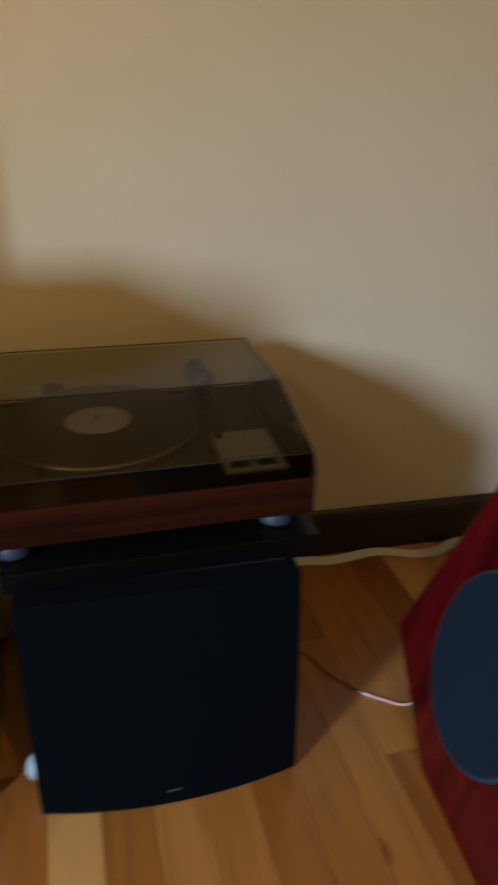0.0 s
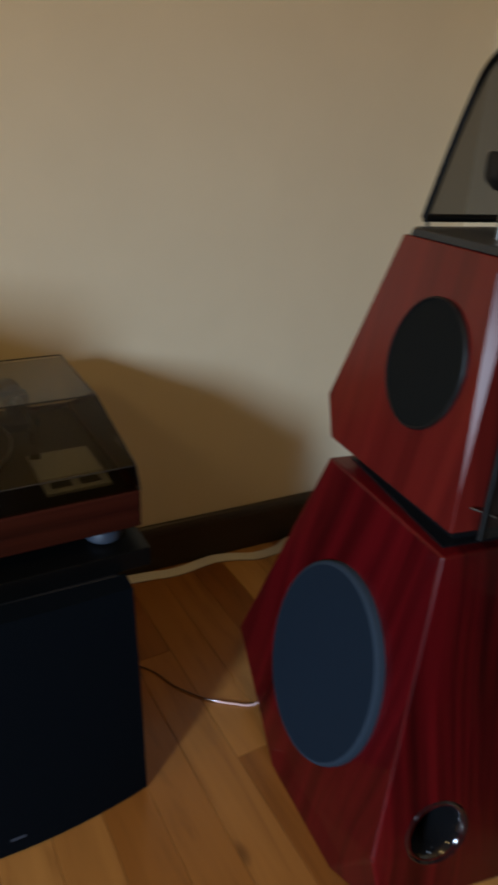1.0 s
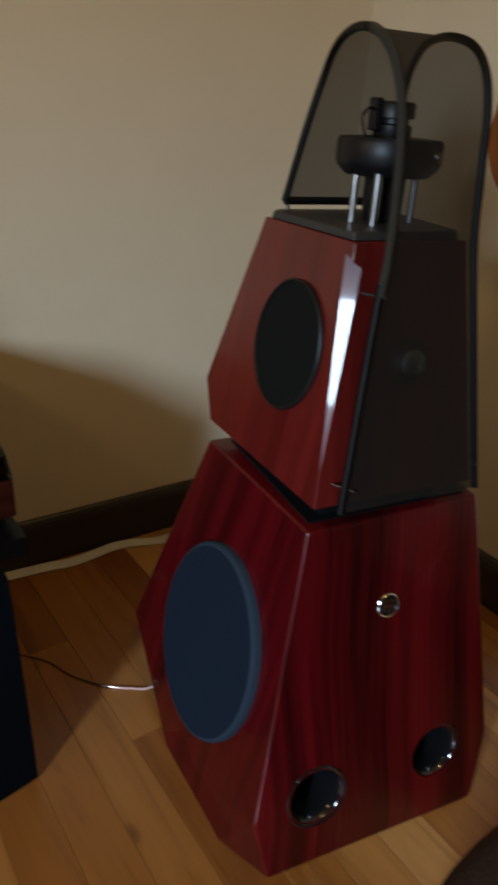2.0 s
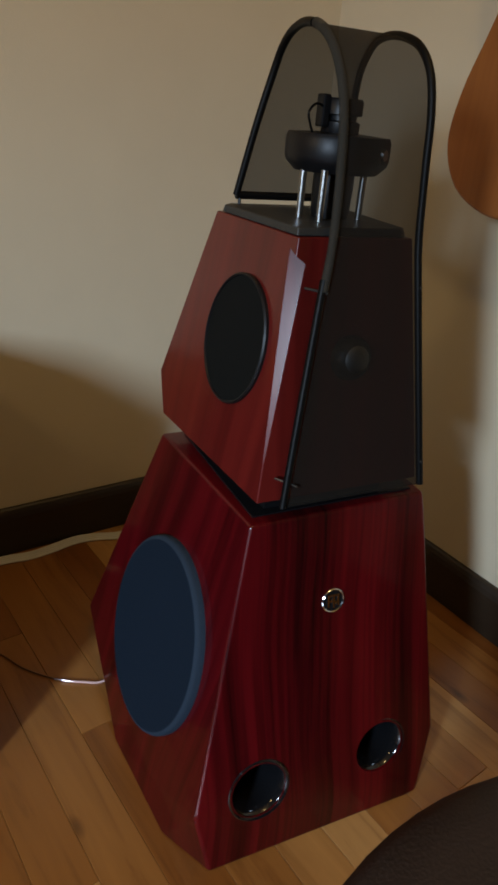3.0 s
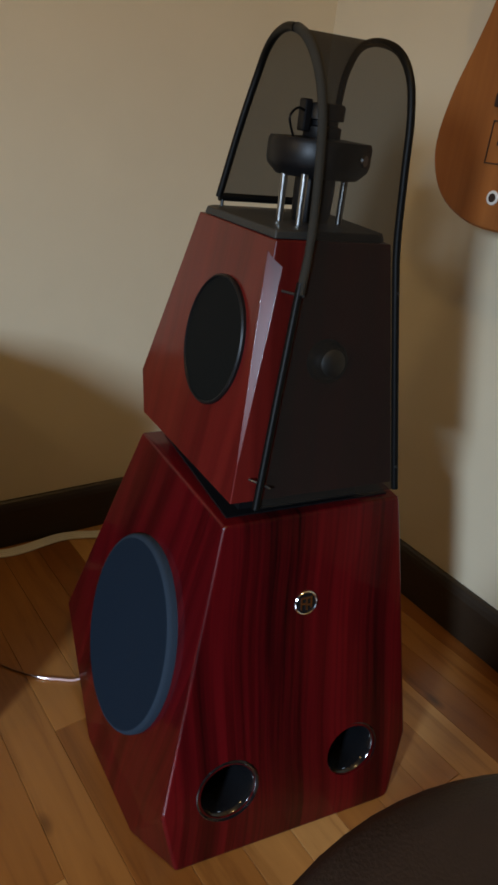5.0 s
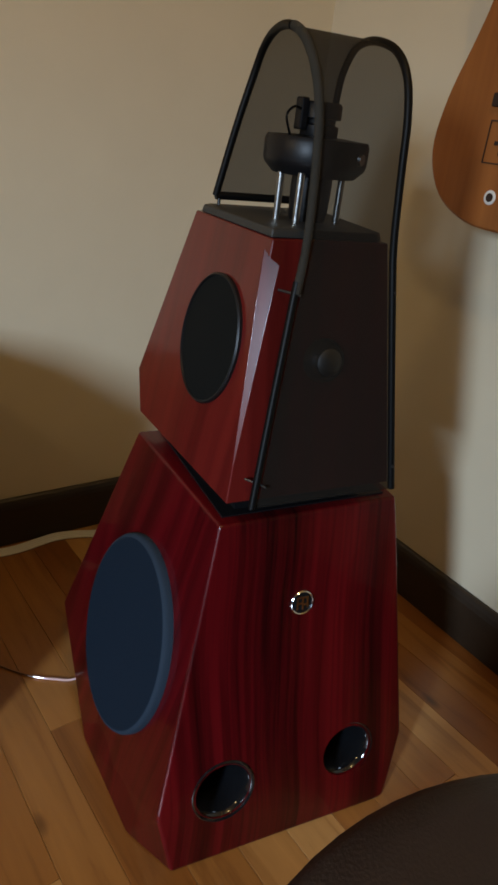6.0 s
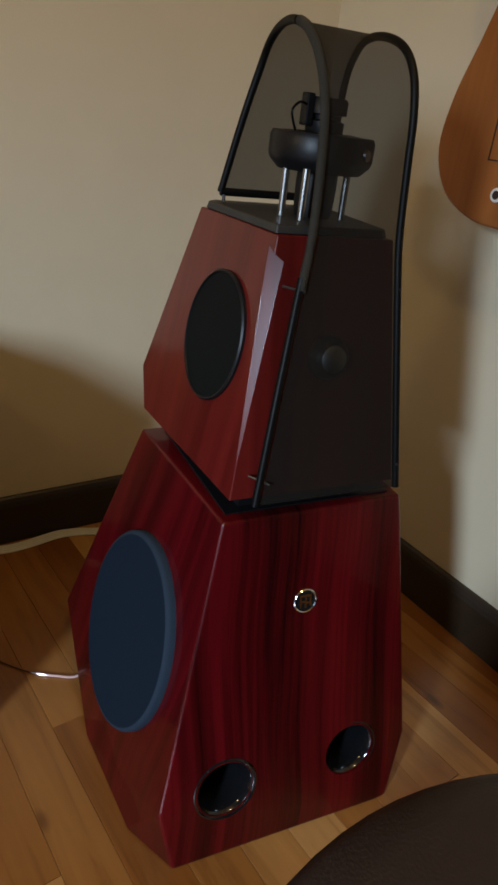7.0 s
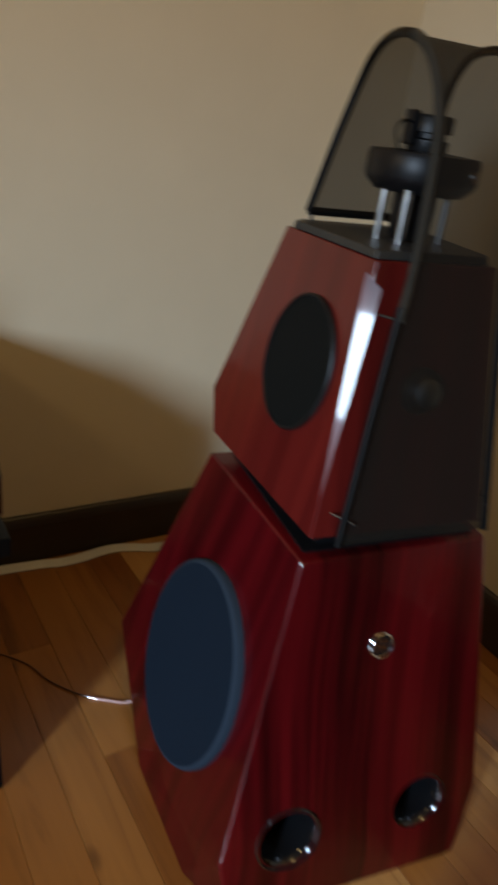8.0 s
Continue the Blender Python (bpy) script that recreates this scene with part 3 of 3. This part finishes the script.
part("counterweight", moved(lathe([(0, -0.016), (0.017, -0.016), (0.019, -0.013), (0.019, 0.013), (0.017, 0.016), (0, 0.016)], 28), facing((0.115, 0.158, 0.121), (0, 1, 0))), BLACK, arm, "round black counterweight", smooth=True)
part("lift_lever", tube(smooth_line([(0.150, 0.120, 0.090), (0.158, 0.100, 0.104), (0.160, 0.085, 0.110)]), 0.0022, 8), BLACK, arm, "thin black lift lever", smooth=True)
part("headshell", moved(box(-0.008, 0.008, -0.025, 0.012, -0.004, 0.004, 0.001), pose(0.110, -0.054, 0.107, 0, 0, -14)), BLACK, arm, "small black headshell")
part("arm_rest", box(0.119, 0.127, 0.026, 0.034, 0.0728, 0.110, 0.001), BLACK, arm, "upright black arm rest")
part("rest_clip", moved(lathe([(0, 0.004), (0.004, 0.0035), (0.0055, 0.0)], 16), facing((0.123, 0.026, 0.104), (0, -1, 0.4))), CHROME, arm, "small bright arm clip", smooth=True)
# lid: front low, rising to a level top
lid = bmesh.new()
sec = [(-0.180, 0.081), (-0.178, 0.118), (-0.030, 0.168), (0.178, 0.168), (0.180, 0.081)]


def lid_ring(x_low, x_high, inset):
    out = []
    for y, z in sec:
        k = (z - 0.081) / 0.087
        x = x_low + (x_high - x_low) * k
        out.append((x, y * (1 - inset / 0.18), z - (inset if z > 0.1 else 0)))
    return out


for a, b, ins in ((-0.224, -0.212, 0.0), (-0.221, -0.209, 0.003)):
    l = [lid.verts.new(q) for q in lid_ring(a, b, ins)]
    r = [lid.verts.new((-q[0] - 0.003, q[1], q[2])) for q in lid_ring(a, b, ins)]
    for i in range(4):
        lid.faces.new((l[i], l[i + 1], r[i + 1], r[i]))
    lid.faces.new(l[::-1])
    lid.faces.new(r)
part("dust_lid", lid, SMOKE, tt, "closed smoked acrylic dust cover")
edges = bmesh.new()
near, far = [Vector(q) for q in lid_ring(-0.224, -0.212, 0.0)], [Vector((-q[0] - 0.003, q[1], q[2])) for q in lid_ring(-0.224, -0.212, 0.0)]
for i in range(4):
    tube([near[i], near[i + 1]], 0.0011, 6, edges)
    tube([far[i], far[i + 1]], 0.0011, 6, edges)
for i in (1, 2, 3):
    tube([near[i], far[i]], 0.0011, 6, edges)
part("lid_edge", edges, BLACK, tt, "dark polished edges of the acrylic cover")
for x in (-0.13, 0.13):
    part("hinge", box(x - 0.018, x + 0.018, 0.181, 0.190, 0.060, 0.105, 0.002), BLACK, tt, "black lid hinge")


# ---- ottoman ----
pouf = thing("ottoman", pose(-0.72, -1.44, 0.0), "round dark brown leather ottoman on the floor", "ottoman")
part("cushion", lathe([(0, 0.455), (0.12, 0.454), (0.22, 0.453), (0.300, 0.450), (0.330, 0.442), (0.345, 0.424), (0.350, 0.39), (0.350, 0.10), (0.325, 0.06), (0, 0.06)], 72), LEATHER, pouf, "dark brown grained leather cushion", smooth=True)
for a in (45, 135, 225, 315):
    part("leg", moved(lathe([(0, 0.0), (0.016, 0.0), (0.022, 0.06), (0, 0.06)], 16), pose(0.24 * math.cos(radians(a)), 0.24 * math.sin(radians(a)), 0)), BOARD, pouf, "short dark wooden leg")

specks = bmesh.new()
rs = random.Random(3)
for i in range(26):
    a, d = rs.uniform(20, 160), rs.uniform(0.05, 0.31)
    bmesh.ops.create_icosphere(specks, subdivisions=1, radius=rs.uniform(0.0009, 0.0017), matrix=pose(d * math.cos(radians(a)), d * math.sin(radians(a)), 0.4535 - 0.004 * (d / 0.3) ** 4))
tagged(part("dust_specks", specks, WHITE, pouf, "tiny white dust specks"), kind="stuff")

# ---- guitar on the wall ----
gt = thing("guitar", pose(-0.004, -0.625, 0.80), "amber wooden acoustic guitar hung on the cream wall", "guitar")
half = smooth_line([(0.0, 0.0, 0), (0.08, 0.006, 0), (0.148, 0.040, 0), (0.182, 0.105, 0), (0.172, 0.185, 0), (0.140, 0.270, 0), (0.122, 0.330, 0), (0.128, 0.390, 0), (0.138, 0.430, 0), (0.120, 0.478, 0), (0.070, 0.502, 0), (0.0, 0.505, 0)], 5)
outline = [(p.x, p.y) for p in half] + [(-p.x, p.y) for p in half[-2:0:-1]]
body = bmesh.new()
rings = []
for x, k in ((0.0, 0.985), (-0.003, 1.0), (-0.093, 1.0), (-0.096, 0.985)):
    rings.append([body.verts.new((x, y * k, 0.25 + (z - 0.25) * k)) for y, z in outline])
for a, b in zip(rings, rings[1:]):
    for i in range(len(outline)):
        j = (i + 1) % len(outline)
        body.faces.new((a[i], a[j], b[j], b[i]))
body.faces.new(rings[0][::-1])
body.faces.new(rings[-1])
part("body", body, GUITAR, gt, "amber wooden guitar body")
part("neck", box(-0.112, -0.090, -0.026, 0.026, 0.505, 0.93, 0.006), MAHOGANY, gt, "dark wooden neck")
part("headstock", box(-0.108, -0.092, -0.036, 0.036, 0.93, 1.10, 0.004), MAHOGANY, gt, "dark wooden headstock")
part("sound_hole", moved(lathe([(0, 0.0012), (0.048, 0.0012), (0.052, 0.0)], 40), facing((-0.096, 0, 0.335), (-1, 0, 0))), INK, gt, "dark round sound hole")
frame_box = bmesh.new()
for y0, y1, z0, z1 in ((-0.072, 0.072, 0.158, 0.160), (-0.072, 0.072, 0.098, 0.100), (-0.072, -0.0705, 0.100, 0.158), (0.0705, 0.072, 0.100, 0.158)):
    b = box(-0.0975, -0.0958, y0, y1, z0, z1)
    tmp = bpy.data.meshes.new("tmp")
    b.to_mesh(tmp)
    frame_box.from_mesh(tmp)
    b.free()
part("drawn_panel", frame_box, INK, gt, "thin dark outlined panel")
for z, w in ((0.142, 0.05), (0.128, 0.056), (0.114, 0.045)):
    part("writing_bar", box(-0.0972, -0.0958, -w, w, z - 0.003, z + 0.003), INK, gt, "dark unreadable writing line")
part("bridge", box(-0.104, -0.0955, -0.078, 0.074, 0.178, 0.197, 0.002), INK, gt, "dark wooden string bridge")
em = facing((-0.096, 0.040, 0.050), (-1, 0, 0))
part("emblem", moved(lathe([(0, 0.0016), (0.0095, 0.0016), (0.011, 0.0008), (0.0115, -0.001)], 24), em), WHITE, gt, "small round white emblem")
part("emblem_centre", moved(lathe([(0, 0.0022), (0.006, 0.0022), (0.007, 0.0014)], 20), em), INK, gt)

# ---- cables ----
base = [(-1.00, -0.030), (-0.90, -0.030), (-0.79, -0.038), (-0.745, -0.046), (-0.70, -0.044), (-0.632, -0.034), (-0.581, -0.043), (-0.532, -0.060), (-0.472, -0.056), (-0.416, -0.032), (-0.30, -0.030)]
ribbon = bmesh.new()
for k in range(4):
    tube(smooth_line([(x, y + 0.0065 * (k - 1.5), 0.0035 + 0.0008 * k) for x, y in base], 5), 0.0029, 6, ribbon)
tagged(part("flat_cable", ribbon, WHITE_WIRE, smooth=True), "white four-strand flat cable along the baseboard", "cable")
wire = smooth_line([(-0.97, -0.22, 0.003), (-0.92, -0.265, 0.003), (-0.875, -0.313, 0.003), (-0.852, -0.361, 0.003), (-0.825, -0.398, 0.003), (-0.799, -0.425, 0.003), (-0.770, -0.446, 0.003), (-0.736, -0.463, 0.004), (-0.68, -0.46, 0.02)], 6)
cable = tagged(part("speaker_wire", tube(wire[:31], 0.0015, 8), BROWN_WIRE, smooth=True), "thin brown speaker wire with a shiny pale end", "cable")
part("bare_end", tube(wire[30:], 0.0021, 8), PINK_WIRE, cable, "shiny pale pink stretch of wire", smooth=True)
jar = thing("white_jug", pose(-1.452, -0.13, 0.0), "white ceramic jug on the floor beside the subwoofer", "jug")
part("jug_body", lathe([(0, 0.0), (0.036, 0.0), (0.046, 0.02), (0.050, 0.06), (0.044, 0.10), (0.030, 0.125), (0.028, 0.14), (0.024, 0.14), (0.026, 0.12), (0, 0.11)], 32), WHITE, jar, smooth=True)

# ---- floor planks ----
PW = 0.0747
rng = random.Random(5)
plank_meshes = {}
ANG = 3.0


def plank_mesh(length):
    if length not in plank_meshes:
        bm = box(0, PW - 0.0005, 0, length - 0.0006, -0.014, 0.0)
        top = [e for e in bm.edges if all(q.co.z > -0.001 for q in e.verts)]
        bmesh.ops.bevel(bm, geom=top, offset=0.0005, segments=1, affect="EDGES")
        me = bpy.data.meshes.new("plank")
        bm.to_mesh(me)
        bm.free()
        me.materials.append(PLANK)
        plank_meshes[length] = me
    return plank_meshes[length]


turn = pose(0, 0, 0, 0, 0, ANG)
for i in range(-46, 9):
    y = -5.1 + rng.uniform(0, 0.7)
    while y < 0.5:
        length = rng.choice((0.6, 0.8, 1.0, 1.2))
        xs = i * PW - 0.0147
        lean = math.sin(math.radians(ANG)) * (xs + PW / 2)
        a = max(y, Y0 - 0.07 - lean)
        b = min(y + length, 0.07 - lean)
        if b - a > 0.03:
            c = turn @ Vector((xs + PW / 2, (a + b) / 2, 0))
            if X0 - 0.02 < c.x < 0.06:
                p = new("plank", plank_mesh(round(b - a, 3)))
                p.parent = floor
                p.matrix_world = turn @ pose(xs, a, 0)
        y += length
